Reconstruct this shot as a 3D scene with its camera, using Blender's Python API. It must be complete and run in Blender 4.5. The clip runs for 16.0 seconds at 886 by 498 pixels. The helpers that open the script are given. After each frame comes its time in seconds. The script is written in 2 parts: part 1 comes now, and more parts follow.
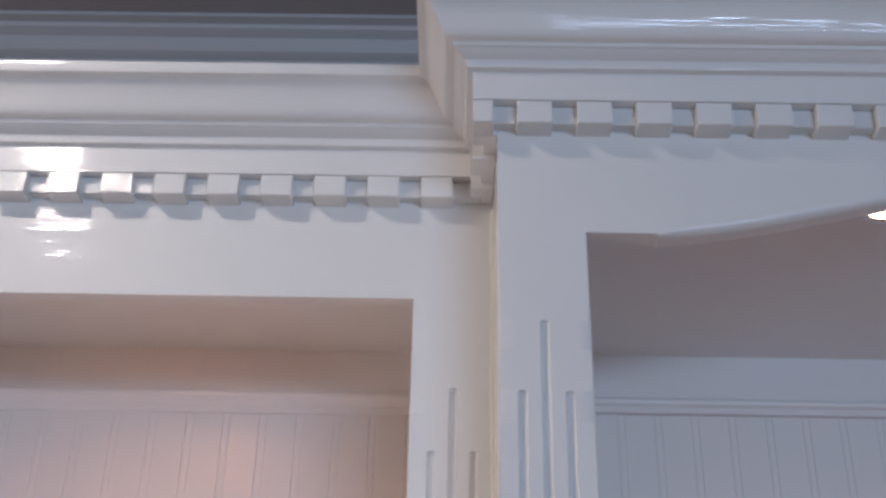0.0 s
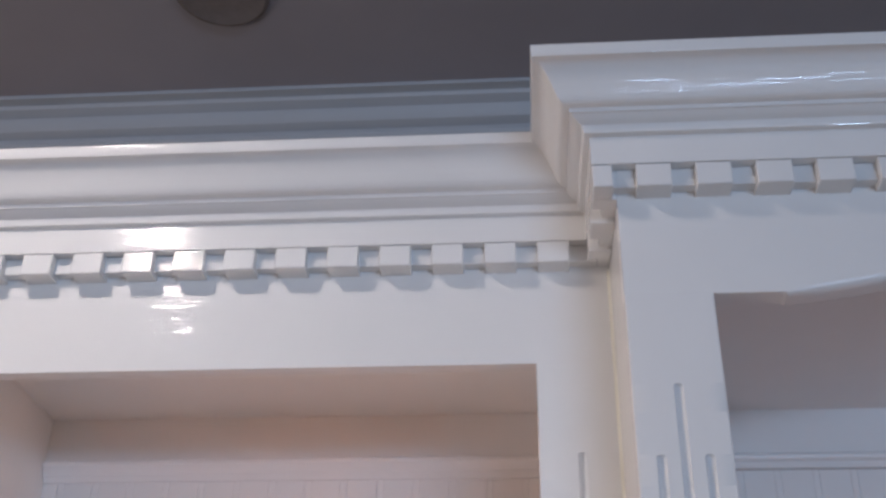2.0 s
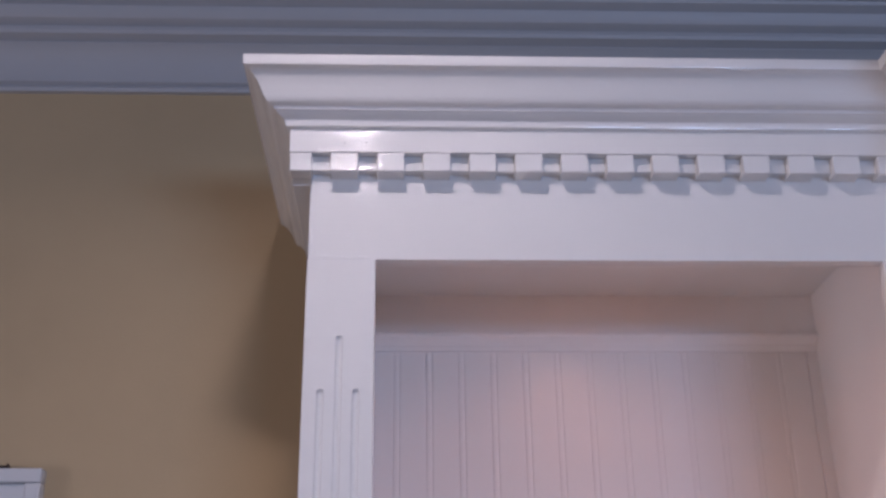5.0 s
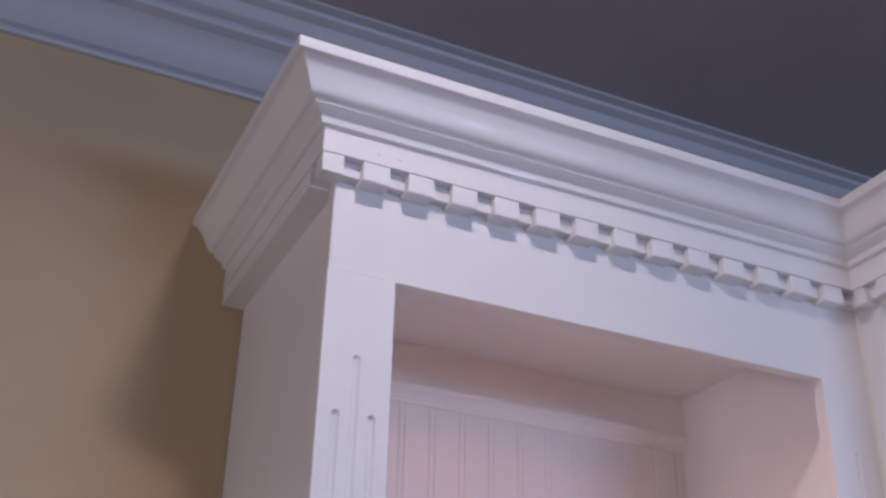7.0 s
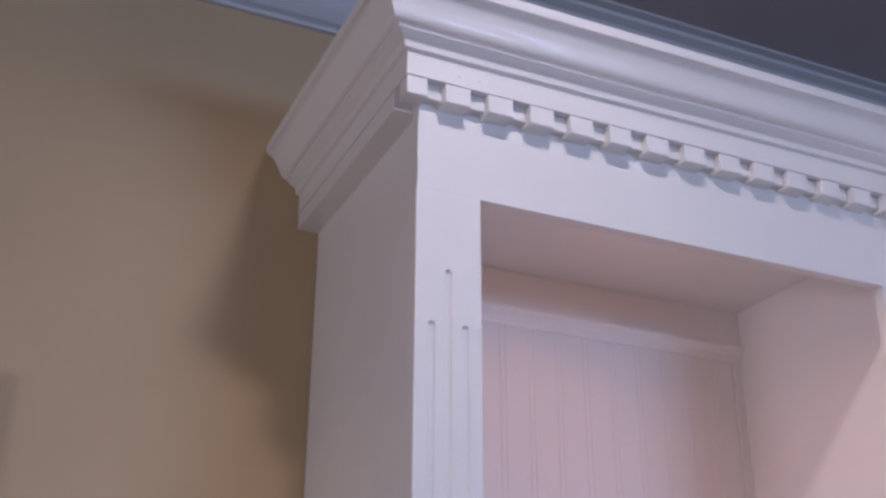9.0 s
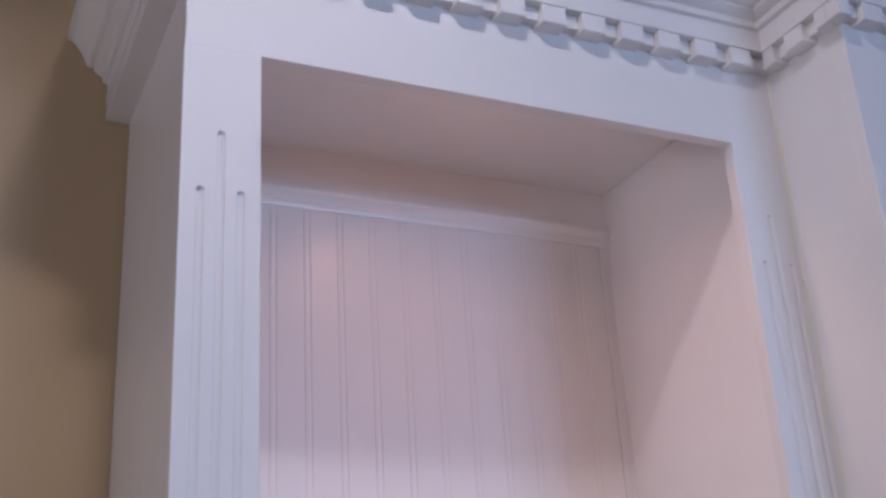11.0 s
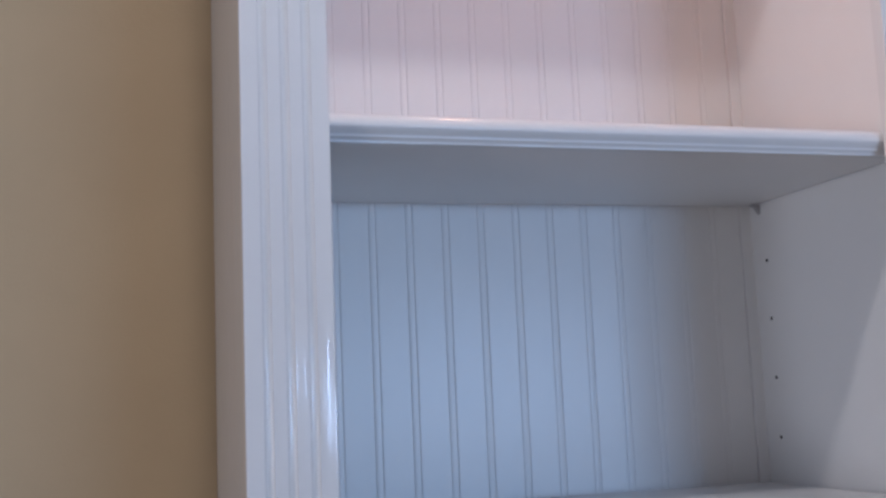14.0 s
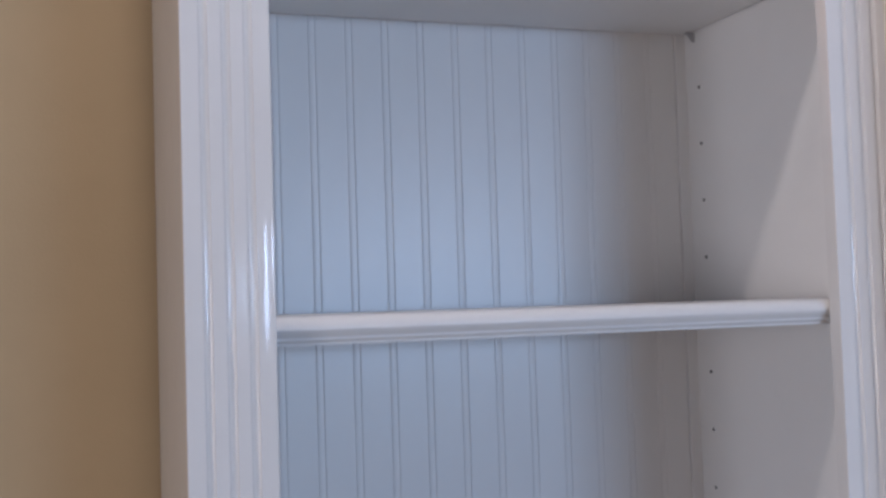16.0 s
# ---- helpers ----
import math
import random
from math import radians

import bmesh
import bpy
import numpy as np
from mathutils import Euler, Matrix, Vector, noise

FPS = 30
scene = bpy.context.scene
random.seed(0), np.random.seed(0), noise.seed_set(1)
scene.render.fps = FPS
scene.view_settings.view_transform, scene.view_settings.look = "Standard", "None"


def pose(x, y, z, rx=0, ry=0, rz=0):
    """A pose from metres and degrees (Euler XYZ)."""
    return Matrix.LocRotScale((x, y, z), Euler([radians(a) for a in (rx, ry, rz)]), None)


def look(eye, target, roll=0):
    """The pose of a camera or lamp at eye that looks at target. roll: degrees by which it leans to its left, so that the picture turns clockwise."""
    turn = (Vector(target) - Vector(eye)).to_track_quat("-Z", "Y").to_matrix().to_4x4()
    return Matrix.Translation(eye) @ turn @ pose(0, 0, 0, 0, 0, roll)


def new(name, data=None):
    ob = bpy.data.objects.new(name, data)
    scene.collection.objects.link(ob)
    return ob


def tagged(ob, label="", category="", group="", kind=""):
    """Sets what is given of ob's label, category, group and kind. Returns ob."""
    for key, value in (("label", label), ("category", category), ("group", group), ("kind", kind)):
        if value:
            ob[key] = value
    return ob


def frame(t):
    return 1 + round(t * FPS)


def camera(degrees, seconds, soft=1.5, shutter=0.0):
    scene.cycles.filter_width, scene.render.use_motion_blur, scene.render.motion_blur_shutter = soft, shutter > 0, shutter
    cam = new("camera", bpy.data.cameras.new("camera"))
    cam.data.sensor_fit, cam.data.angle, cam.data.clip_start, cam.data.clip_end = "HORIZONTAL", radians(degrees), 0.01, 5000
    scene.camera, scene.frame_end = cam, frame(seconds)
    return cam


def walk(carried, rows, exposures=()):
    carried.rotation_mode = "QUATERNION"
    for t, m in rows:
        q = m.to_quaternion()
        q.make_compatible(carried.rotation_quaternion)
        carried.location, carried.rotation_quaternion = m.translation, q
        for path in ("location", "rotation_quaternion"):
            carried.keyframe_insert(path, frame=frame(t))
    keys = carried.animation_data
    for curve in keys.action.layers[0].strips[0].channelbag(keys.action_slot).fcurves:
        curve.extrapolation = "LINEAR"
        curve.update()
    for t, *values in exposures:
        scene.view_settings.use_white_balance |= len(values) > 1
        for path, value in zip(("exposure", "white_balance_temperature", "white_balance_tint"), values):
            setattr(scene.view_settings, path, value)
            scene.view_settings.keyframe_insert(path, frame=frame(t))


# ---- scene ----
cam = camera(43.4, 16.0, soft=2.8)
EXPOSURES = [(0, -0.53, 6100, 12), (2, -0.48, 6080, 12), (3, -0.76, 6000, 16), (3.8, -0.78, 5900, 18), (5, -0.81, 5750, 23), (8, -0.65, 5600, 24), (11, -0.71, 5450, 20), (12.5, -0.74, 5330, 15), (13.5, -0.65, 5370, 11), (15, -0.34, 5620, 12), (16, -0.35, 5880, 13)]
PATH = [
    (0, (0.808, -1.118, 1.716), (0.784, 0.646, 2.658), 1.2),
    (0.5, (0.799, -1.125, 1.718), (0.767, 0.621, 2.692), 0.9),
    (1, (0.793, -1.135, 1.729), (0.75, 0.595, 2.732), 0.4),
    (1.5, (0.769, -1.152, 1.732), (0.7, 0.567, 2.751), 0.8),
    (2, (0.748, -1.141, 1.726), (0.607, 0.576, 2.743), 0.9),
    (2.5, (0.704, -1.126, 1.717), (0.392, 0.6, 2.679), 2.0),
    (3, (0.65, -1.12, 1.724), (0.254, 0.615, 2.637), 3.5),
    (3.5, (0.517, -1.15, 1.704), (0.163, 0.58, 2.644), 3.3),
    (4, (0.405, -1.174, 1.692), (0.077, 0.569, 2.616), 6.0),
    (4.5, (0.274, -1.258, 1.673), (0.149, 0.509, 2.603), 1.3),
    (5, (0.123, -1.339, 1.687), (0.197, 0.495, 2.479), -0.7),
    (5.2, (0.082, -1.347, 1.693), (0.178, 0.476, 2.511), 0.9),
    (7.3, (-0.417, -1.123, 1.649), (0.371, 0.463, 2.578), 0.7),
    (7.5, (-0.434, -1.136, 1.652), (0.361, 0.454, 2.57), 0.4),
    (7.7, (-0.455, -1.14, 1.645), (0.346, 0.459, 2.541), 0.4),
    (8, (-0.493, -1.133, 1.627), (0.299, 0.478, 2.509), 0.9),
    (8.2, (-0.516, -1.131, 1.621), (0.253, 0.503, 2.479), 1.1),
    (10.3, (-0.3, -1.132, 1.598), (0.532, 0.511, 2.378), -2.6),
    (10.5, (-0.268, -1.118, 1.595), (0.594, 0.523, 2.345), -3.2),
    (11, (-0.216, -1.074, 1.552), (0.593, 0.593, 2.303), -3.5),
    (11.5, (-0.171, -1.081, 1.564), (0.453, 0.708, 2.203), -1.8),
    (11.8, (-0.138, -1.064, 1.521), (0.479, 0.732, 2.147), -2.2),
    (12, (-0.129, -1.059, 1.529), (0.503, 0.76, 2.072), -2.7),
    (12.5, (-0.108, -1.049, 1.507), (0.537, 0.779, 1.997), -2.8),
    (13, (-0.108, -1.054, 1.478), (0.527, 0.793, 1.91), -1.9),
    (13.5, (-0.106, -1.076, 1.439), (0.493, 0.792, 1.83), -2.5),
    (14, (-0.118, -1.077, 1.398), (0.447, 0.823, 1.67), -2.4),
    (14.5, (-0.117, -1.084, 1.37), (0.486, 0.813, 1.559), -2.0),
    (15, (-0.12, -1.091, 1.342), (0.509, 0.802, 1.483), -1.9),
    (15.5, (-0.12, -1.088, 1.314), (0.519, 0.804, 1.429), -2.0),
    (16, (-0.114, -1.097, 1.27), (0.539, 0.791, 1.367), -1.8),
]
walk(cam, [(t, look(eye, target, roll)) for t, eye, target, roll in PATH],
     EXPOSURES)

# ---- world, sky and lamps ----
world = bpy.data.worlds.new("sky")
scene.world = world
world.use_nodes = True
_wn = world.node_tree.nodes
_sky = _wn.new("ShaderNodeTexSky")
_sky.sky_type = "NISHITA"
_sky.sun_disc = False
_sky.sun_elevation = radians(35)
_sky.sun_rotation = radians(60)
world.node_tree.links.new(_sky.outputs[0], _wn["Background"].inputs[0])
_wn["Background"].inputs[1].default_value = 0.08

CEIL = 2.93          # ceiling height
WALL = 0.425         # plane of the north wall
CAN = (0.005, -0.74)  # lit recessed lamp


def disc_lamp(name, x, y, z, size, watts, colour, spread=180):
    lamp = bpy.data.lights.new(name, "AREA")
    lamp.shape = "DISK"
    lamp.size, lamp.energy, lamp.color, lamp.spread = size, watts, colour, radians(spread)
    ob = new(name, lamp)
    ob.matrix_world = pose(x, y, z)
    return ob


disc_lamp("can_bulb", CAN[0] + 0.02, CAN[1] + 0.03, CEIL - 0.004, 0.12, 15.5, (1.0, 0.84, 0.73), 152)
disc_lamp("puck_bulb", 0.425, 0.06, 2.341, 0.05, 0.98, (1.0, 0.45, 0.25), 146)
disc_lamp("puck_bulb", 1.287, -0.055, 2.341, 0.05, 0.75, (1.0, 0.42, 0.24), 140)
_win = bpy.data.lights.new("window_daylight", "AREA")
_win.shape, _win.size, _win.size_y = "RECTANGLE", 2.6, 0.70
_win.energy, _win.color = 205, (0.54, 0.73, 1.0)
_win_ob = new("window_daylight", _win)
_win_ob.matrix_world = pose(2.8, -6.98, 1.475, 90, 0, 0)
# unseen fill from the west, added to brighten the left-facing sides
_side = bpy.data.lights.new("side_fill_light", "AREA")
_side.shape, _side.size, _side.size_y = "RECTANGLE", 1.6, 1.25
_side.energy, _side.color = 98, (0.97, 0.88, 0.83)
_side_ob = new("side_fill_light", _side)
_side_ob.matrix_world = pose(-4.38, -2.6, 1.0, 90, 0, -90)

# ---- materials ----


def nodes_of(name):
    m = bpy.data.materials.new(name)
    m.use_nodes = True
    nt = m.node_tree
    return m, nt, nt.nodes["Principled BSDF"]


def noise_tex(nt, scale, stretch=(1, 1, 1), detail=4.0, rough=0.55):
    tc = nt.nodes.new("ShaderNodeTexCoord")
    mp = nt.nodes.new("ShaderNodeMapping")
    mp.inputs["Scale"].default_value = stretch
    nz = nt.nodes.new("ShaderNodeTexNoise")
    nz.inputs["Scale"].default_value = scale
    nz.inputs["Detail"].default_value = detail
    nz.inputs["Roughness"].default_value = rough
    nt.links.new(tc.outputs["Object"], mp.inputs[0])
    nt.links.new(mp.outputs[0], nz.inputs["Vector"])
    return nz


def ramp(nt, src, stops):
    r = nt.nodes.new("ShaderNodeValToRGB")
    while len(r.color_ramp.elements) < len(stops):
        r.color_ramp.elements.new(0.5)
    for el, (p, c) in zip(r.color_ramp.elements, stops):
        el.position, el.color = p, (*c, 1)
    nt.links.new(src, r.inputs[0])
    return r


def bump(nt, bsdf, layers, socket="Normal"):
    last = None
    for src, strength, dist in layers:
        b = nt.nodes.new("ShaderNodeBump")
        b.inputs["Strength"].default_value = strength
        b.inputs["Distance"].default_value = dist
        nt.links.new(src, b.inputs["Height"])
        if last:
            nt.links.new(last.outputs[0], b.inputs["Normal"])
        last = b
    nt.links.new(last.outputs[0], bsdf.inputs[socket])


def gloss_paint(name, stretch, tone=(0.80, 0.79, 0.775), gloss=(0.06, 0.14), relief=1.0, shine=0.85):
    """Brushed semi-gloss enamel: streaks along one axis, faint dirt."""
    m, nt, b = nodes_of(name)
    streak = noise_tex(nt, 1.0, stretch, 1.2, 0.4)
    wave = noise_tex(nt, 14, (1, 1, 1), 3)
    grit = noise_tex(nt, 240, (0.5, 1, 1), 2)
    dirt = noise_tex(nt, 5, (1, 1, 1), 6, 0.65)
    r = ramp(nt, dirt.outputs[0], [(0.25, tuple(c * 0.965 for c in tone)), (0.6, tone)])
    nt.links.new(r.outputs[0], b.inputs["Base Color"])
    g = nt.nodes.new("ShaderNodeMapRange")
    g.inputs["To Min"].default_value, g.inputs["To Max"].default_value = gloss
    nt.links.new(streak.outputs[0], g.inputs[0])
    nt.links.new(g.outputs[0], b.inputs["Coat Roughness"])
    b.inputs["Roughness"].default_value, b.inputs["Specular IOR Level"].default_value = 0.5, 0.15
    b.inputs["Coat Weight"].default_value = shine
    bump(nt, b, [(wave.outputs[0], 0.05 * relief, 0.004), (streak.outputs[0], 0.6 * relief, 0.0016), (grit.outputs[0], 0.25 * relief, 0.0008)], "Coat Normal")
    bump(nt, b, [(streak.outputs[0], 0.10 * relief, 0.0010)])
    return m


def matt_paint(name, tone, rough, grain):
    m, nt, b = nodes_of(name)
    big = noise_tex(nt, 2.2, (1, 1, 1), 5, 0.6)
    fine = noise_tex(nt, grain, (1, 1, 1), 3)
    r = ramp(nt, big.outputs[0], [(0.3, tuple(c * 0.93 for c in tone)), (0.7, tuple(min(1, c * 1.04) for c in tone))])
    nt.links.new(r.outputs[0], b.inputs["Base Color"])
    b.inputs["Roughness"].default_value = rough
    bump(nt, b, [(fine.outputs[0], 0.16, 0.002)])
    return m


def plain(name, tone, rough=0.5, metal=0.0):
    m, nt, b = nodes_of(name)
    nz = noise_tex(nt, 60, (1, 1, 1), 3)
    r = ramp(nt, nz.outputs[0], [(0.3, tuple(c * 0.85 for c in tone)), (0.7, tone)])
    nt.links.new(r.outputs[0], b.inputs["Base Color"])
    b.inputs["Roughness"].default_value, b.inputs["Metallic"].default_value = rough, metal
    return m


def glowing(name, colour, strength):
    m, nt, b = nodes_of(name)
    b.inputs["Base Color"].default_value = (0.8, 0.8, 0.8, 1)
    b.inputs["Emission Color"].default_value = (*colour, 1)
    b.inputs["Emission Strength"].default_value = strength
    return m


ENAMEL_H = gloss_paint("white_enamel_brushed_across", (14, 170, 265), gloss=(0.04, 0.07), relief=0.62, shine=0.85)
ENAMEL_C = gloss_paint("white_enamel_on_mouldings", (12, 200, 300), gloss=(0.06, 0.11), relief=0.36, shine=0.8)
ENAMEL_B = gloss_paint("white_satin_enamel_header", (13, 170, 240), gloss=(0.16, 0.24), relief=0.3, shine=0.6)
ENAMEL_D = gloss_paint("white_enamel_over_end_grain", (240, 260, 320), gloss=(0.03, 0.06), relief=0.6, shine=0.9)
ENAMEL_V = gloss_paint("white_enamel_brushed_upright", (190, 160, 7), gloss=(0.05, 0.10), relief=0.3, shine=0.8)
SATIN_V = gloss_paint("white_satin_paint_inside", (170, 150, 6), gloss=(0.275, 0.285), relief=0.02, shine=0.6)
NOSING = gloss_paint("white_nosing_enamel", (9, 150, 170), gloss=(0.14, 0.22), relief=0.25, shine=0.65)
SATIN_H = gloss_paint("white_satin_paint_across", (7, 150, 170), gloss=(0.17, 0.18), relief=0.04, shine=0.45)
# white ceiling lowered to grey, so its shade sits in the colour
CEILING_PAINT = matt_paint("shaded_ceiling_paint", (0.36, 0.335, 0.36), 0.9, 220)
# caulk tinted yellow: the corner's warm bounced light is in its colour
CAULK = gloss_paint("bounce_tinted_caulk", (150, 150, 40), tone=(0.79, 0.76, 0.67), relief=0.8)
WALL_PAINT = matt_paint("tan_wall_paint", (0.480, 0.366, 0.217), 0.72, 260)
ROOM_PAINT = matt_paint("pale_room_wall_paint", (0.50, 0.42, 0.32), 0.75, 260)
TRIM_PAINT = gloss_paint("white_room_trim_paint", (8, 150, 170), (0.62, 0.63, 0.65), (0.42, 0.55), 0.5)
# darker copy of the white trim paint, with the crown's shade painted in
CROWN_PAINT = gloss_paint("shaded_white_crown_paint", (8, 150, 170), (0.46, 0.47, 0.49), (0.42, 0.55), 0.5)
DARK = plain("drilled_hole_shadow_black", (0.012, 0.010, 0.009), 0.9)
IRON = plain("dark_iron", (0.05, 0.03, 0.025), 0.55, 0.6)
BAFFLE = plain("brown_baffle", (0.21, 0.175, 0.165), 0.7)
PLASTIC = plain("clear_grey_plastic", (0.42, 0.41, 0.42), 0.3)
PINKRING = plain("satin_nickel_ring", (0.75, 0.66, 0.62), 0.25, 0.9)
BULB = glowing("lit_bulb_lens", (1.0, 0.86, 0.76), 30)
PUCK = glowing("lit_puck_lens", (1.0, 0.70, 0.52), 13)

WOOD, _nt, _b = nodes_of("oak_floor")
_g = noise_tex(_nt, 3, (2, 22, 2), 6, 0.6)
_r = ramp(_nt, _g.outputs[0], [(0.3, (0.20, 0.135, 0.085)), (0.7, (0.34, 0.24, 0.155))])
_nt.links.new(_r.outputs[0], _b.inputs["Base Color"])
_b.inputs["Roughness"].default_value = 0.35

GLASS, _nt, _b = nodes_of("window_glass")
_b.inputs["Transmission Weight"].default_value = 1.0
_b.inputs["Roughness"].default_value = 0.02

# ---- mesh helpers ----


def part(name, bm, material, parent=None, label="", smooth=40):
    """Links a bmesh as one mesh object, under a thing or part."""
    bmesh.ops.recalc_face_normals(bm, faces=bm.faces)
    me = bpy.data.meshes.new(name)
    bm.to_mesh(me)
    bm.free()
    me.materials.append(material)
    if smooth:
        me.shade_smooth()
        me.set_sharp_from_angle(angle=radians(smooth))
        for p in me.polygons:
            if p.area > 0.0006 and max(abs(c) for c in p.normal) > 0.99999:
                p.use_smooth = False
    ob = new(name, me)
    ob.parent = parent
    return tagged(ob, label)


def again(ob, x=0.0, y=0.0, z=0.0):
    """A piece alike, on the same mesh, moved by that much."""
    o = new(ob.name.split(".")[0], ob.data)
    o.parent = ob.parent
    o.location = ob.location + Vector((x, y, z))
    return o


def thing(name, label, category, group="", kind=""):
    return tagged(new(name), label, category, group, kind)


def box(bm, x0, x1, y0, y1, z0, z1, bevel=0.0, seg=2):
    m = Matrix.Translation(((x0 + x1) / 2, (y0 + y1) / 2, (z0 + z1) / 2)) @ Matrix.Diagonal((x1 - x0, y1 - y0, z1 - z0, 1))
    made = bmesh.ops.create_cube(bm, size=1, matrix=m)
    if bevel:
        edges = list({e for v in made["verts"] for e in v.link_edges})
        bmesh.ops.bevel(bm, geom=edges, offset=bevel, segments=seg, affect="EDGES", profile=0.5)
    return bm


def boxed(name, x0, x1, y0, y1, z0, z1, material, parent=None, bevel=0.0012, label=""):
    return part(name, box(bmesh.new(), x0, x1, y0, y1, z0, z1, bevel), material, parent, label)


def sweep(path, profile, before=None, after=None, closed=False):
    """A moulding: the profile (projection, height) carried along a plan path and mitred at its corners. The moulding stands to the right of the way."""
    bm = bmesh.new()
    pts = [Vector(p) for p in path]
    n = len(pts)

    def normal(a, b):
        d = (b - a).normalized()
        return Vector((d.y, -d.x))
    rows = []
    for i, p in enumerate(pts):
        n1 = normal(pts[i - 1], p) if i or closed else (Vector(before) if before else normal(p, pts[1]))
        n2 = normal(p, pts[(i + 1) % n]) if i < n - 1 or closed else (Vector(after) if after else n1)
        m = (n1 + n2) / (1 + n1.dot(n2))
        rows.append([bm.verts.new((p.x + m.x * d, p.y + m.y * d, z)) for d, z in profile])
    k = len(profile)
    for i in range(n if closed else n - 1):
        a, b = rows[i], rows[(i + 1) % n]
        for j in range(k):
            bm.faces.new((a[j], a[(j + 1) % k], b[(j + 1) % k], b[j]))
    if not closed:
        bm.faces.new(rows[0])
        bm.faces.new(rows[-1][::-1])
    return bm


def arc(c, r, a0, a1, steps=5):
    return [(c[0] + r * math.cos(radians(a0 + (a1 - a0) * i / steps)), c[1] + r * math.sin(radians(a0 + (a1 - a0) * i / steps))) for i in range(steps + 1)]


def lathe(bm, x, y, outline, steps=32):
    """A turned shape round an upright axis: outline of (radius, height)."""
    rows = []
    for i in range(steps):
        a = 2 * math.pi * i / steps
        rows.append([bm.verts.new((x + r * math.cos(a), y + r * math.sin(a), z)) for r, z in outline])
    for i in range(steps):
        a, b = rows[i], rows[(i + 1) % steps]
        for j in range(len(outline) - 1):
            bm.faces.new((a[j], b[j], b[j + 1], a[j + 1]))
    return bm


# ---- the room ----
X0, X1, Y0 = -4.4, 4.6, -7.0
tagged(boxed("floor", X0, X1, Y0, WALL, -0.1, 0, WOOD, bevel=0), "oak strip floor of the room", "floor", kind="structure")
tagged(boxed("ceiling", X0 - 0.15, X1 + 0.15, Y0 - 0.15, WALL + 0.15, CEIL, CEIL + 0.12, CEILING_PAINT, bevel=0), "flat white painted ceiling, its shade put into a grey colour", "ceiling", kind="structure")
tagged(boxed("wall_north", X0 - 0.15, X1 + 0.15, WALL, WALL + 0.15, 0, CEIL - 0.001, WALL_PAINT, bevel=0), "tan painted wall behind the bookcases", "wall", kind="structure")
_bm = bmesh.new()
# opening in the unseen west wall, cut for the added fill window
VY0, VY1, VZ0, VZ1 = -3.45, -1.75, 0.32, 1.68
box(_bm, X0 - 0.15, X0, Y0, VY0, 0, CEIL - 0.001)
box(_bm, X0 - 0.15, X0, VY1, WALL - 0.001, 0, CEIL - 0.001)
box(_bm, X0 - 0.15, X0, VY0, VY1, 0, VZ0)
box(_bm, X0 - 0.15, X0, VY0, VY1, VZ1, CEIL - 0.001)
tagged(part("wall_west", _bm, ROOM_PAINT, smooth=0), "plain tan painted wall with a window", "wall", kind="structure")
tagged(boxed("wall_east", X1, X1 + 0.15, Y0, WALL - 0.001, 0, CEIL - 0.001, ROOM_PAINT, bevel=0), "plain tan painted room wall", "wall", kind="structure")
WX0, WX1, WZ0, WZ1 = 1.45, 4.15, 1.08, 1.87
_bm = bmesh.new()
box(_bm, X0 - 0.15, WX0, Y0 - 0.15, Y0, 0, CEIL - 0.001)
box(_bm, WX1, X1 + 0.15, Y0 - 0.15, Y0, 0, CEIL - 0.001)
box(_bm, WX0, WX1, Y0 - 0.15, Y0, 0, WZ0)
box(_bm, WX0, WX1, Y0 - 0.15, Y0, WZ1, CEIL - 0.001)
tagged(part("wall_south", _bm, ROOM_PAINT, smooth=0), "plain tan painted wall with a window", "wall", kind="structure")

# daylight window in the south wall
window = thing("window_1", "white framed window with daylight behind it", "window", kind="structure")
_bm = bmesh.new()
for a in ((WX0, WX0 + 0.05, WZ0, WZ1), (WX1 - 0.05, WX1, WZ0, WZ1), (WX0 + 0.05, WX1 - 0.05, WZ1 - 0.05, WZ1), (WX0 + 0.05, WX1 - 0.05, WZ0, WZ0 + 0.05), (2.78, 2.82, WZ0 + 0.05, WZ1 - 0.05)):
    box(_bm, a[0], a[1], Y0 - 0.12, Y0 - 0.06, a[2], a[3])
part("window_frame", _bm, TRIM_PAINT, window)
boxed("window_sill", WX0 - 0.05, WX1 + 0.05, Y0 + 0.002, Y0 + 0.06, WZ0 - 0.03, WZ0, TRIM_PAINT, window, 0.004)
for a, b in ((WX0 + 0.05, 2.78), (2.82, WX1 - 0.05)):
    pane = boxed("pane", a, b, Y0 - 0.094, Y0 - 0.088, WZ0 + 0.05, WZ1 - 0.05, GLASS, window, 0)
    pane.visible_shadow = False

# added side window, out of view, framing the west fill light
fill_window = thing("window_2_added", "unseen white framed side window, added around the fill light", "window", kind="structure")
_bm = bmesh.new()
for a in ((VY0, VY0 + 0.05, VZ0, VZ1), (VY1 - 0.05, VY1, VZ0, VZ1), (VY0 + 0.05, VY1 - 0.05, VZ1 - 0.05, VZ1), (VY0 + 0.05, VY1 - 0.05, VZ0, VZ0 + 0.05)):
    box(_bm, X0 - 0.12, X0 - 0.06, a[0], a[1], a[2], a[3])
part("window_frame", _bm, TRIM_PAINT, fill_window)
pane = boxed("pane", X0 - 0.094, X0 - 0.088, VY0 + 0.05, VY1 - 0.05, VZ0 + 0.05, VZ1 - 0.05, GLASS, fill_window, 0)
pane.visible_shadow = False

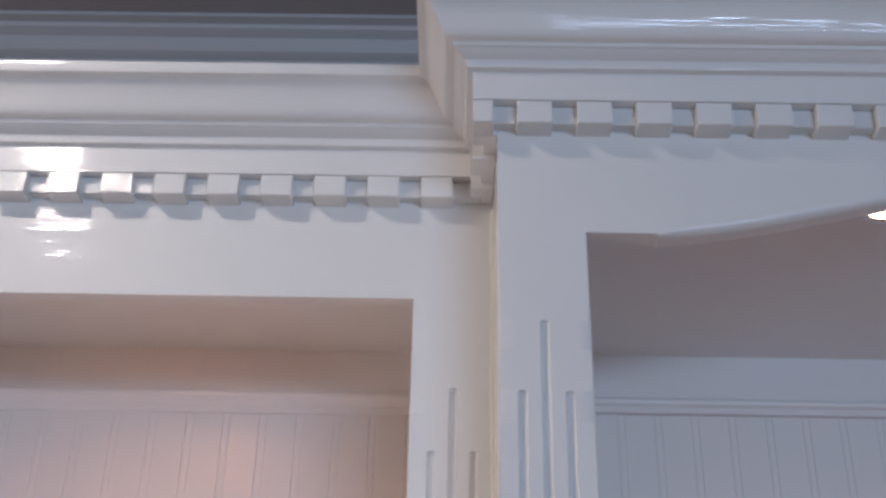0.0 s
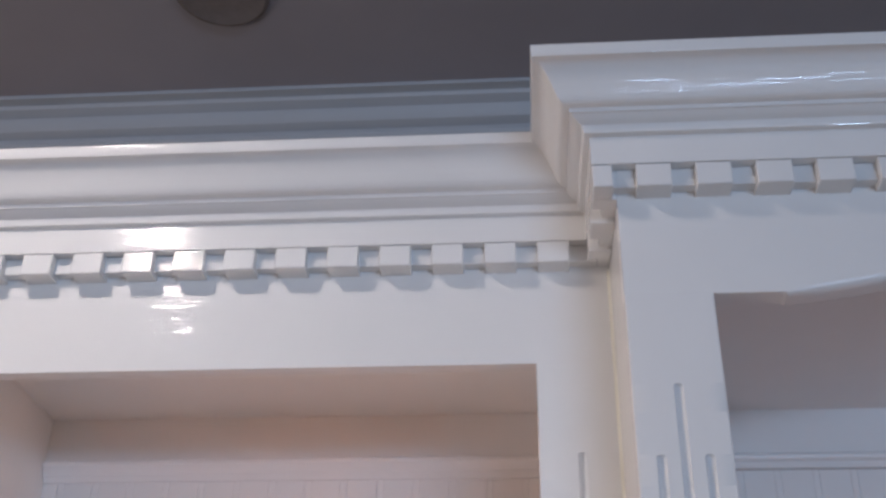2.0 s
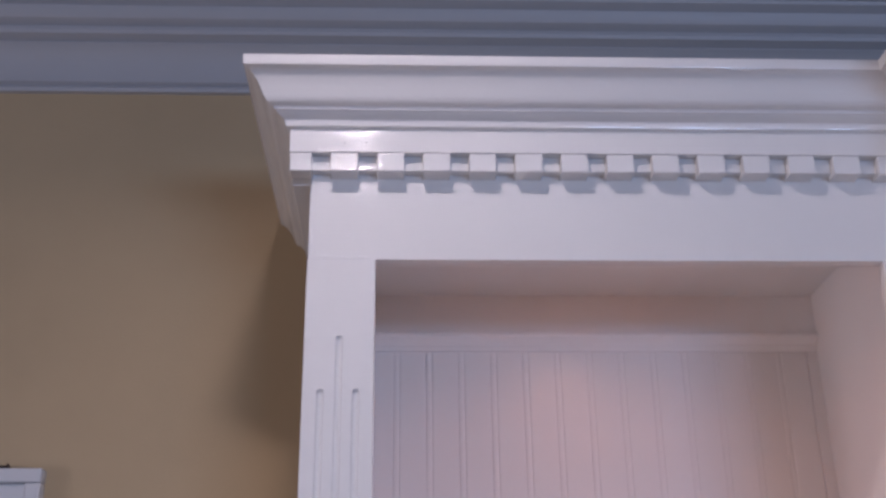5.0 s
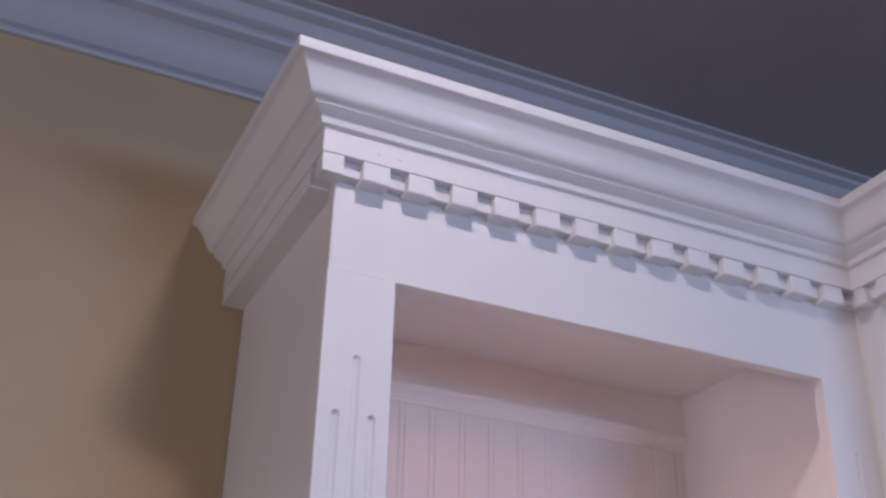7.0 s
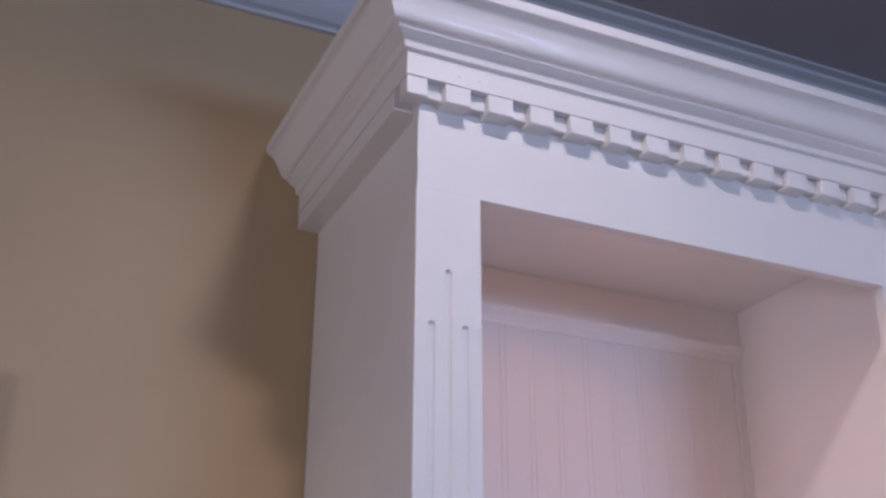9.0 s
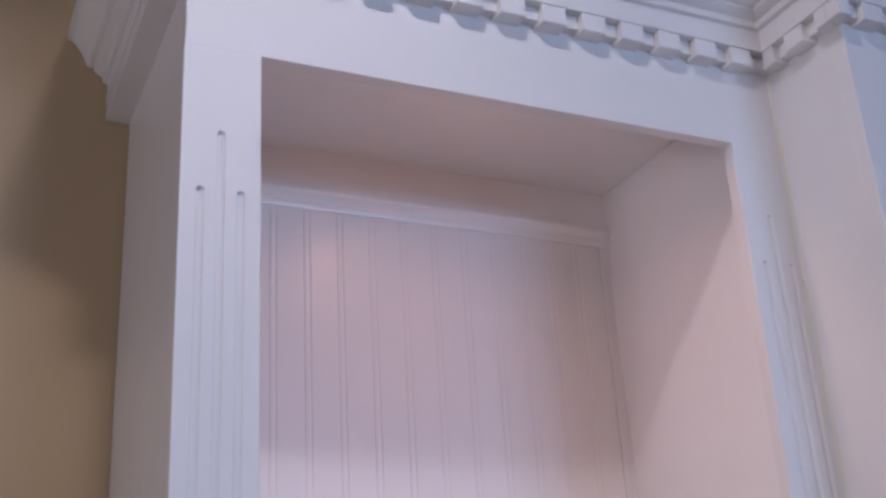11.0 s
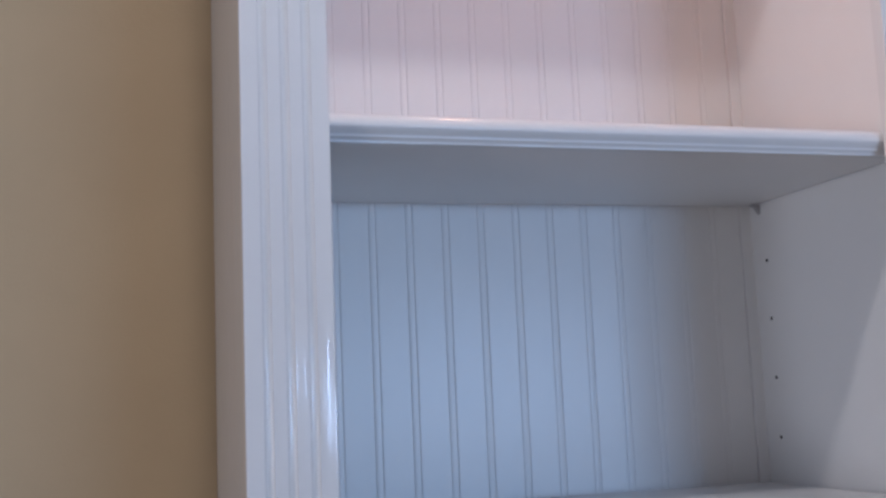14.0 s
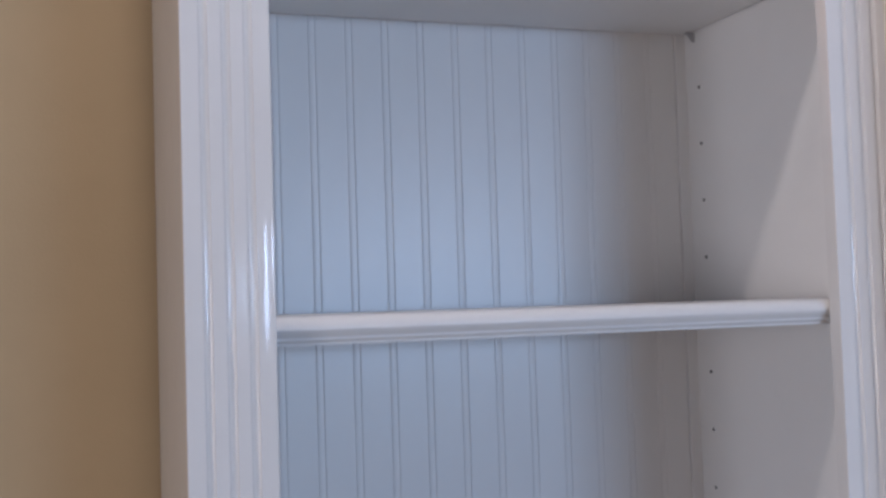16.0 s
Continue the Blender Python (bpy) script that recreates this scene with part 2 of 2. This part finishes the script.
# crown moulding of the room, in two coves with fillets
ROOM_CROWN = [(0, 2.752), (0.010, 2.752), (0.0125, 2.758), (0.010, 2.764), (0.004, 2.767), (0.013, 2.771), (0.014, 2.785), (0.019, 2.805), (0.028, 2.822), (0.043, 2.834), (0.043, 2.836),
              (0.034, 2.839), (0.0435, 2.8435), (0.054, 2.847), (0.057, 2.853), (0.057, 2.861), (0.048, 2.8645), (0.058, 2.869), (0.065, 2.873), (0.071, 2.882), (0.074, 2.894),
              (0.065, 2.898), (0.075, 2.903), (0.083, 2.907), (0.086, 2.913), (0.078, 2.9165), (0.088, 2.920), (0.095, 2.922), (0.095, CEIL - 0.001), (0, CEIL - 0.001)]
tagged(part("trim", sweep([(X0, WALL), (X1, WALL), (X1, Y0), (X0, Y0)], ROOM_CROWN, closed=True), CROWN_PAINT, label="wide white crown moulding under the ceiling, greyed for its shade", smooth=25), category="crown moulding", kind="structure")

# cased doorway in the north wall
DX1, DZ = -0.432, 2.066
door = thing("door_1", "white painted door casing on the tan wall", "door casing", kind="structure")
DX0 = DX1 - 0.99
boxed("casing_band", DX0, DX1, WALL - 0.026, WALL, DZ - 0.022, DZ, TRIM_PAINT, door, 0.003)
boxed("casing_band", DX1 - 0.024, DX1, WALL - 0.0255, WALL, 0, DZ - 0.0225, TRIM_PAINT, door, 0.003)
boxed("casing_band", DX0, DX0 + 0.024, WALL - 0.0255, WALL, 0, DZ - 0.0225, TRIM_PAINT, door, 0.003)
boxed("casing_head", DX0 + 0.0245, DX1 - 0.0245, WALL - 0.017, WALL, DZ - 0.095, DZ - 0.0225, TRIM_PAINT, door, 0.002)
boxed("casing_jamb", DX1 - 0.092, DX1 - 0.0245, WALL - 0.0165, WALL, 0, DZ - 0.0955, TRIM_PAINT, door, 0.002)
boxed("casing_jamb", DX0 + 0.0245, DX0 + 0.092, WALL - 0.0165, WALL, 0, DZ - 0.0955, TRIM_PAINT, door, 0.002)
boxed("door_leaf", DX0 + 0.0925, DX1 - 0.0925, WALL - 0.012, WALL, 0.01, DZ - 0.0955, TRIM_PAINT, door, 0.002)
hook = thing("metal_bar", "small dark iron bar lying on the door casing", "ornament")
boxed("rod", DX1 - 0.16, DX1 - 0.061, WALL - 0.018, WALL - 0.012, DZ, DZ + 0.006, IRON, hook, 0.0012)
_bm = lathe(bmesh.new(), DX1 - 0.057, WALL - 0.015, [(0.0, DZ), (0.005, DZ + 0.001), (0.0045, DZ + 0.004), (0.002, DZ + 0.007), (0.0, DZ + 0.010)], 10)
part("finial", _bm, IRON, hook)

# ---- recessed ceiling lamps ----


def recessed_lamp(x, y, lit):
    lamp = thing("recessed_light", "round recessed ceiling light, switched on" if lit else "round recessed ceiling light with a brown baffle, unlit", "ceiling light")
    z = CEIL
    if lit:
        part("trim_ring", lathe(bmesh.new(), x, y, [(0.062, z - 0.001), (0.064, z - 0.004), (0.082, z - 0.005), (0.088, z - 0.001)]), TRIM_PAINT, lamp)
        part("lens", lathe(bmesh.new(), x, y, [(0.0, z - 0.0015), (0.06, z - 0.0015), (0.062, z - 0.001)]), BULB, lamp)
    else:
        part("trim_ring", lathe(bmesh.new(), x, y, [(0.066, z - 0.0060), (0.069, z - 0.0062), (0.073, z - 0.004), (0.0735, z - 0.0005)]), BAFFLE, lamp)
        part("baffle", lathe(bmesh.new(), x, y, [(0.0, z - 0.0012), (0.03, z - 0.0016), (0.055, z - 0.003), (0.066, z - 0.0058)]), BAFFLE, lamp)
    return lamp


recessed_lamp(CAN[0], CAN[1], True)
recessed_lamp(0.299, 0.101, False)

# ---- the two bookcases ----
XA = 0.849            # left side of the projecting bookcase
YB = -0.152           # its face
XB = 2.03             # its other side
STILE = 0.088
OPEN_R = 0.761        # right edge of the narrow opening
HEAD = 2.25           # underside of the narrow header
HEAD_B = 2.2530       # shoulders of the arched header
BACK = 0.400
TOP = 2.350
IN_L, IN_R = 0.036, 0.811


def fluted_stile(name, x0, x1, yf, z0, z1, tops, parent, centre=None):
    """An upright board with round-ended flutes cut into its face; tops: (offset from its middle, height)."""
    r, deep, ease, back = 0.0046, 0.0043, 0.0014, yf + 0.019
    c = centre or (x0 + x1) / 2
    cols = [(x0, back), (x0, yf + ease + 0.0006), (x0, yf + ease), (x0 + ease * 0.3, yf + ease * 0.3), (x0 + ease, yf)]
    for off, _ in sorted(tops):
        cols += [(c + off + r * k, yf) for k in (-1, -0.96, -0.85, -0.65, -0.35, 0, 0.35, 0.65, 0.85, 0.96, 1)]
    cols += [(x1 - ease, yf), (x1 - ease * 0.3, yf + ease * 0.3), (x1, yf + ease), (x1, yf + ease + 0.0006), (x1, back)]
    zs = {z0, z1}
    for _, top in tops:
        zs |= {top - r * k for k in (1, 0.7, 0.4, 0.15, 0.04, 0)} | {top - 0.03}
    zs = sorted(zs | {z0 + (z1 - z0) * k / 6 for k in range(1, 6)})
    bm = bmesh.new()
    rows = []
    for z in zs:
        row = []
        for x, y in cols:
            cut = 0.0
            if y == yf:
                for off, top in tops:
                    q = ((x - c - off) / r) ** 2 + (max(0.0, z - top + r) / r) ** 2
                    if q < 1:
                        cut = max(cut, deep * math.sqrt(1 - q))
            row.append(bm.verts.new((x, y + cut, z)))
        rows.append(row)
    k = len(cols)
    for a, b in zip(rows, rows[1:]):
        for j in range(k):
            bm.faces.new((a[j], a[(j + 1) % k], b[(j + 1) % k], b[j]))
    bm.faces.new(rows[0])
    bm.faces.new(rows[-1][::-1])
    return part(name, bm, ENAMEL_V, parent, "fluted upright with three round-ended grooves", 30)


FLUTES = [(-0.022, 2.0755), (0.0, 2.1455), (0.022, 2.0755)]
FLUTES_B = [(-0.022, 2.0860), (0.0, 2.1570), (0.022, 2.0860)]

# crown of the bookcases: projection and height
CROWN = [(0.0, 2.394), (0.0265, 2.394), (0.0265, 2.4280), (0.0325, 2.4300), (0.0335, 2.4330), (0.0345, 2.4388)]
CROWN += [(0.0375, 2.4405), (0.042, 2.4430), (0.0455, 2.4463), (0.0475, 2.4468), (0.0480, 2.4513), (0.0530, 2.4521), (0.0570, 2.4548), (0.0605, 2.4605),
          (0.0650, 2.4710), (0.0700, 2.4795), (0.0755, 2.4870), (0.0810, 2.4915), (0.0855, 2.4925), (0.0862, 2.4940), (0.0868, 2.5065), (0.0860, 2.5075), (0.0, 2.5075)]
BAND_Z0, BAND_Z1, BAND_D = 2.3665, 2.3935, 0.0258


def dentil(parent, x0, x1, y0, y1):
    return part("dentil_block", box(bmesh.new(), x0, x1, y0, y1, BAND_Z0, BAND_Z1, 0.0009, 1), ENAMEL_D, parent)


def bead_plank_mesh(width):
    """One tongue-and-groove plank: a flat face and a round bead between two grooves at its edge."""
    prof = [(0.0, 0.009), (0.0, 0.0011), (0.0006, 0.0011), (0.0016, 0.0003)]
    prof += [(0.0050 - 0.0034 * math.cos(radians(a)), 0.0005 - 0.0005 * math.sin(radians(a))) for a in (25, 60, 90, 120, 155)]
    prof += [(0.0086, 0.0003), (0.0094, 0.0010), (0.0101, 0.0010), (0.0112, 0.0002), (0.0126, 0.0), (width - 0.0008, 0.0), (width - 0.0002, 0.0003), (width - 0.0002, 0.009)]
    return prof


def beadboard(parent, x0, x1, first, z0, z1):
    pitch = 0.0525
    bm = bmesh.new()
    rows = [[bm.verts.new((x, y, z)) for x, y in bead_plank_mesh(pitch)] for z in (z0, z1)]
    k = len(rows[0])
    for j in range(k):
        bm.faces.new((rows[0][j], rows[0][(j + 1) % k], rows[1][(j + 1) % k], rows[1][j]))
    bm.faces.new(rows[0])
    bm.faces.new(rows[1][::-1])
    x = first
    ob = part("plank", bm, SATIN_V, parent, smooth=22)
    ob.location = (x, BACK, 0)
    while x + 2 * pitch < x1 + 0.01:
        x += pitch
        ob = again(ob, pitch)


def back_of_case(case, x0, x1, first, style):
    panel = boxed("back_panel", x0 + 0.0005, x1 - 0.0005, BACK + 0.0095, WALL - 0.003, 0.02, TOP - 0.0005, SATIN_V, case, 0)
    beadboard(panel, x0, x1, first, 0.02, 2.262)
    boxed("frieze_board", x0 - 0.002, x1 + 0.002, BACK - 0.008, BACK + 0.009, 2.2625, TOP + 0.003, SATIN_H, case, 0.001)
    if style == "cove":
        prof = [(-0.001, 2.2545), (0.004, 2.2545), (0.005, 2.258), (0.0075, 2.264), (0.012, 2.2705), (0.018, 2.2755), (0.0185, 2.281), (0.016, 2.2825), (-0.001, 2.2825)]
    else:
        prof = [(-0.001, 2.2660)] + [(0.0085 + 0.006 * math.cos(radians(a)), 2.2785 + 0.0065 * math.sin(radians(a))) for a in (-90, -60, -30, 0, 30, 60, 90)] + [(0.0085, 2.2900), (-0.001, 2.2900)]
    part("bed_moulding", sweep([(x0 + 0.0012, BACK), (x1 - 0.0012, BACK)], prof), SATIN_H, case, smooth=40)


# narrow bookcase
case = thing("bookcase", "white built-in bookcase with fluted uprights, dentil crown and beadboard back", "bookcase", "built-in bookcases")
fluted_stile("stile", 0.0, STILE + 0.001, 0.0, 0.09, HEAD, FLUTES, case, 0.0445)
fluted_stile("stile", OPEN_R, XA - 0.0001, 0.0, 0.09, HEAD, FLUTES, case, 0.807)
boxed("header", 0.0010, XA - 0.0001, 0.0, 0.0190, HEAD, 2.44, ENAMEL_H, case, 0.0003)
boxed("side_panel", 0.0090, IN_L, 0.0186, WALL - 0.0015, 0.0, 2.44, ENAMEL_V, case, 0.0008)
side = boxed("side_panel", IN_R, XA - 0.0008, 0.0196, WALL - 0.0015, 0.0, 2.44, SATIN_V, case, 0.0008)
boxed("top_panel", IN_L + 0.0005, IN_R - 0.0005, 0.0198, WALL - 0.002, TOP, TOP + 0.019, SATIN_H, case, 0)
boxed("base_panel", 0.0015, XA - 0.001, 0.0002, 0.0190, 0.0, 0.0895, ENAMEL_H, case, 0.001)
boxed("bottom_panel", IN_L + 0.0005, IN_R - 0.0005, 0.0198, BACK - 0.0005, 0.07, 0.0895, ENAMEL_H, case, 0)
back_of_case(case, IN_L, IN_R, 0.005 + 0.0525, "cove")
boxed("back_edge_strip", IN_L - 0.002, 0.0570, BACK + 0.0004, BACK + 0.009, 0.02, 2.262, SATIN_V, case, 0.0006)
boxed("back_edge_strip", 0.7930, IN_R + 0.002, BACK - 0.0030, BACK + 0.009, 0.02, 2.262, SATIN_V, case, 0.0010)

# shelf pin holes in the dividing side: black discs for the shade inside
_bm = bmesh.new()
bmesh.ops.create_cone(_bm, segments=10, radius1=0.0026, radius2=0.0026, depth=0.001, cap_ends=True, matrix=pose(0, 0, 0, 0, 90, 0))
hole = part("pin_hole_shade", _bm, DARK, side, smooth=0)
hole.location = (IN_R - 0.0002, 0.3615, 1.586)
for k in (1, 2, 3, 5, 6, 7):
    o = new("pin_hole_shade", hole.data)
    o.parent = side
    o.location = (IN_R - 0.0002, 0.3615, 1.586 - 0.0863 * k)

crown = part("crown_moulding", sweep([(0.0, WALL - 0.001), (0.0, 0.0), (XA, 0.0)], CROWN, after=(-1, 0)), ENAMEL_C, case, "glossy white stepped crown moulding", 28)
band = part("dentil_band", box(bmesh.new(), 0.0, XA - 0.0142, -0.0140, 0.0007, BAND_Z0 + 0.006, BAND_Z1, 0.0005, 1), ENAMEL_D, case)
boxed("side_band", -BAND_D, 0.0120, 0.0194, WALL - 0.0012, BAND_Z0, BAND_Z1, ENAMEL_H, case, 0.0012)
dentil(band, -BAND_D, 0.0032, -BAND_D, 0.0003)
block = dentil(band, 0.0280, 0.0645, -BAND_D, 0.0006)
PITCH = 0.0615
for k in range(1, 13):
    block = again(block, PITCH)

# thick brush strokes of paint at the joint of header and upright
for z0, x1, lift in ((2.2502, 0.089, 0.0007), (2.2830, 0.070, 0.0004)):
    _bm = bmesh.new()
    _rows = []
    for i in range(19):
        u = i / 18
        z = z0 + 0.0012 * math.sin(5.1 * u) + 0.0006 * math.sin(17 * u + 1)
        h = 0.0052 + 0.0014 * math.sin(9 * u)
        swell = lift * (0.75 + 0.25 * math.sin(23 * u + 2)) * min(1, 6 * u + 0.3, 6 * (1 - u) + 0.05)
        _rows.append([_bm.verts.new((0.002 + (x1 - 0.002) * u, 0.0003 - swell * (1 - k * k), z + h * (0.5 + 0.5 * k))) for k in (-1, -0.8, -0.5, 0, 0.5, 0.8, 1)])
    for a, b in zip(_rows, _rows[1:]):
        for j in range(6):
            _bm.faces.new((a[j], a[j + 1], b[j + 1], b[j]))
        _bm.faces.new((a[0], b[0], b[6], a[6]))
    for row in (_rows[0], _rows[-1]):
        _bm.faces.new(row)
    part("paint_ridge", _bm, ENAMEL_H, case, "glossy ridge of thick brushed paint", 60)

# a run of thick paint down the outer edge of the header
_bm = bmesh.new()
bmesh.ops.create_uvsphere(_bm, u_segments=10, v_segments=14, radius=1.0, matrix=Matrix.Translation((0.0034, 0.0002, 2.2740)) @ Matrix.Diagonal((0.0022, 0.0011, 0.0200, 1)))
part("paint_run", _bm, ENAMEL_C, case, "glossy run of thick paint", 80)

for x in (0.047, 0.076):
    part("nail_mark", lathe(bmesh.new(), 0, 0, [(0.0, 0.0004), (0.0010, 0.0003), (0.0013, 0.0)], 8), PLASTIC, case).matrix_world = pose(x, -0.0264, 2.408, 90, 0, 0)

# projecting bookcase
case_b = thing("bookcase", "white projecting built-in bookcase with an arched header and dentil crown", "bookcase", "built-in bookcases")
fluted_stile("stile", XA, XA + STILE, YB, 0.09, HEAD_B, FLUTES_B, case_b)
fluted_stile("stile", XB - STILE, XB, YB, 0.09, HEAD_B, FLUTES_B, case_b)
boxed("side_panel", XA + 0.0004, XA + 0.034, YB + 0.0191, WALL - 0.0015, 0.0, 2.44, ENAMEL_V, case_b, 0.0008)
boxed("side_panel", XB - 0.034, XB - 0.0004, YB + 0.0191, WALL - 0.0015, 0.0, 2.44, ENAMEL_V, case_b, 0.0008)
boxed("top_panel", XA + 0.0345, XB - 0.0345, YB + 0.0200, WALL - 0.002, TOP, TOP + 0.019, SATIN_H, case_b, 0)
boxed("base_panel", XA + 0.001, XB - 0.001, YB + 0.0002, YB + 0.0190, 0.0, 0.0895, ENAMEL_H, case_b, 0.001)
boxed("bottom_panel", XA + 0.0345, XB - 0.0345, YB + 0.0200, BACK - 0.0005, 0.07, 0.0895, ENAMEL_H, case_b, 0)
back_of_case(case_b, XA + 0.034, XB - 0.034, XA + 0.034, "bead")

# arched header: flat shoulders, a small rounded drop and a long arch
A0, A1 = XA + STILE, XB - STILE
MID = (A0 + A1) / 2
DROP = 0.0030
outline = [(A0 - STILE, HEAD_B), (A0, HEAD_B), (A0 + 0.052, HEAD_B)]
outline += [(A0 + 0.052 + 0.020 * math.sin(radians(a)), HEAD_B - DROP * (1 - math.cos(radians(a)))) for a in (18, 36, 54, 72, 90)]
LIP = A0 + 0.072
for i in range(1, 29):
    u = i / 28
    outline.append((LIP + (MID - LIP) * u, HEAD_B - DROP + 0.080 * (0.5 * u + 0.25 * (1 - math.cos(math.pi * u)))))
outline += [(2 * MID - x, z) for x, z in outline[-2::-1]]
_bm = bmesh.new()
ease = 0.009
layers = []
for k, (dy, lift) in enumerate(((0.0, ease + 0.0012), (0.0, ease), (ease * 0.1, ease * 0.55), (ease * 0.3, ease * 0.28), (ease * 0.6, ease * 0.08), (ease, 0.0), (0.0245, 0.0))):
    row = [_bm.verts.new((x, YB + dy, z + (lift if k == 0 else 0.00005 + lift * min(1.0, max(0.0, (MID - LIP + 0.012 - abs(x - MID)) / 0.05))))) for x, z in outline]
    row += [_bm.verts.new((outline[-1][0], YB + dy, 2.44)), _bm.verts.new((outline[0][0], YB + dy, 2.44))]
    layers.append(row)
k = len(layers[0])
for a, b in zip(layers, layers[1:]):
    for j in range(k):
        _bm.faces.new((a[j], a[(j + 1) % k], b[(j + 1) % k], b[j]))
for row in (layers[0], layers[-1]):
    m = len(outline)
    top = [_bm.verts.new((v.co.x, v.co.y, 2.4395)) for v in row[:m]]
    for j in range(m - 1):
        _bm.faces.new((row[j], row[j + 1], top[j + 1], top[j]))
part("header", _bm, ENAMEL_B, case_b, "arched header with rounded lower edge", 30)

crown_b = part("crown_moulding", sweep([(XA, 0.0), (XA, YB), (XB, YB), (XB, WALL - 0.001)], CROWN, before=(0, -1)), ENAMEL_C, case_b, "glossy white stepped crown moulding", 28)
band_b = part("dentil_band", box(bmesh.new(), XA, XB, YB - 0.0140, YB + 0.0007, BAND_Z0 + 0.006, BAND_Z1, 0.0005, 1), ENAMEL_D, case_b)
band_c = part("dentil_band", box(bmesh.new(), XA - 0.0140, XA + 0.0003, YB - 0.0138, -0.0002, BAND_Z0 + 0.006, BAND_Z1, 0.0005, 1), ENAMEL_D, case_b)
boxed("side_band", XB - 0.0010, XB + BAND_D, YB + 0.0005, WALL - 0.0012, BAND_Z0, BAND_Z1, ENAMEL_H, case_b, 0.0012)
dentil(band_b, XA - BAND_D, XA - 0.0050, YB - BAND_D, YB - 0.0001)
block = dentil(band_b, XA + 0.0190, XA + 0.0555, YB - BAND_D, YB + 0.0005)
for k in range(1, 19):
    block = again(block, PITCH)
dentil(band_c, XA - BAND_D, XA + 0.0002, -0.0470, -0.0260)
dentil(band_c, XA - BAND_D, XA + 0.0002, -0.1070, -0.0710)
dentil(band_c, XA - BAND_D, XA + 0.0001, YB - 0.0003, -0.1320)
_bm = bmesh.new()
_rows = [[_bm.verts.new((XA + 0.0002 - 0.0048 + 0.0048 * math.sin(radians(a)), 0.0002 - 0.0048 + 0.0048 * math.cos(radians(a)), z)) for a in (0, 15, 30, 45, 60, 75, 90)] + [_bm.verts.new((XA + 0.0002, 0.0002, z))] for z in (0.09, 2.366)]
for j in range(8):
    _bm.faces.new((_rows[0][j], _rows[0][(j + 1) % 8], _rows[1][(j + 1) % 8], _rows[1][j]))
part("caulk_bead", _bm, CAULK, case_b, "glossy caulk bead in the corner, tinted yellow for bounced light", smooth=60)

# ---- shelves ----


def shelf(top, x0=IN_L, x1=IN_R, y=0.0200):
    sh = thing("shelf", "white adjustable wooden shelf with a moulded front edge", "shelf", "bookcase shelves")
    boxed("board", x0 + 0.0035, x1 - 0.0035, y + 0.0240, BACK - 0.0065, top - 0.0265, top, SATIN_H, sh, 0.0006)
    prof = [(-0.0240, top), (-0.0130, top)]
    prof += [(-0.0130 + 0.0125 * math.sin(radians(a)), top - 0.0140 + 0.0140 * math.cos(radians(a))) for a in (12, 24, 36, 48, 60, 72, 84, 90)]
    prof += [(-0.0012, top - 0.0160), (-0.0040, top - 0.0195), (-0.0062, top - 0.0222), (-0.0064, top - 0.0250), (-0.0082, top - 0.0262), (-0.0096, top - 0.0280), (-0.0098, top - 0.0305), (-0.0240, top - 0.0305)]
    part("nosing", sweep([(x0 + 0.0016, y), (x1 - 0.0016, y)], prof), NOSING, sh, "rounded nosing with two small beads under it", 32)
    return sh


shelf(1.6990)
# unseen shelf, added to bounce light up under the arched header
bounce_shelf = shelf(1.6990, XA + 0.0340, XB - 0.0340, YB + 0.0200)
shelf(1.2612)


def shelf_support(x, y, z):
    sup = thing("shelf_support", "small clear plastic shelf support under the shelf", "shelf support", "shelf supports")
    bm = box(bmesh.new(), x - 0.014, x, y - 0.004, y + 0.004, z - 0.004, z - 0.0003, 0.0008, 1)
    part("ledge", bm, PLASTIC, sup)
    bm = bmesh.new()
    v = [bm.verts.new(c) for c in ((x - 0.0002, y - 0.004, z - 0.004), (x - 0.0002, y + 0.004, z - 0.004), (x - 0.0002, y + 0.003, z - 0.015), (x - 0.0002, y - 0.003, z - 0.015),
                                   (x - 0.009, y - 0.003, z - 0.0042), (x - 0.009, y + 0.003, z - 0.0042), (x - 0.002, y + 0.002, z - 0.0145), (x - 0.002, y - 0.002, z - 0.0145))]
    for f in ((0, 1, 2, 3), (4, 7, 6, 5), (0, 4, 5, 1), (1, 5, 6, 2), (2, 6, 7, 3), (3, 7, 4, 0)):
        bm.faces.new([v[i] for i in f])
    part("bracket", bm, PLASTIC, sup)


shelf_support(IN_R, 0.372, 1.6722)
shelf_support(IN_R, 0.372, 1.2345)


def puck_light(x, y):
    puck = thing("puck_light", "small round puck light, lit, under the cabinet top", "puck light", "cabinet lights")
    part("ring", lathe(bmesh.new(), x, y, [(0.026, TOP - 0.006), (0.028, TOP - 0.008), (0.034, TOP - 0.007), (0.037, TOP - 0.0002)]), PINKRING, puck)
    part("lens", lathe(bmesh.new(), x, y, [(0.0, TOP - 0.0045), (0.018, TOP - 0.0050), (0.026, TOP - 0.0060)]), PUCK, puck)


puck_light(0.425, 0.06)
puck_light(1.287, -0.055)
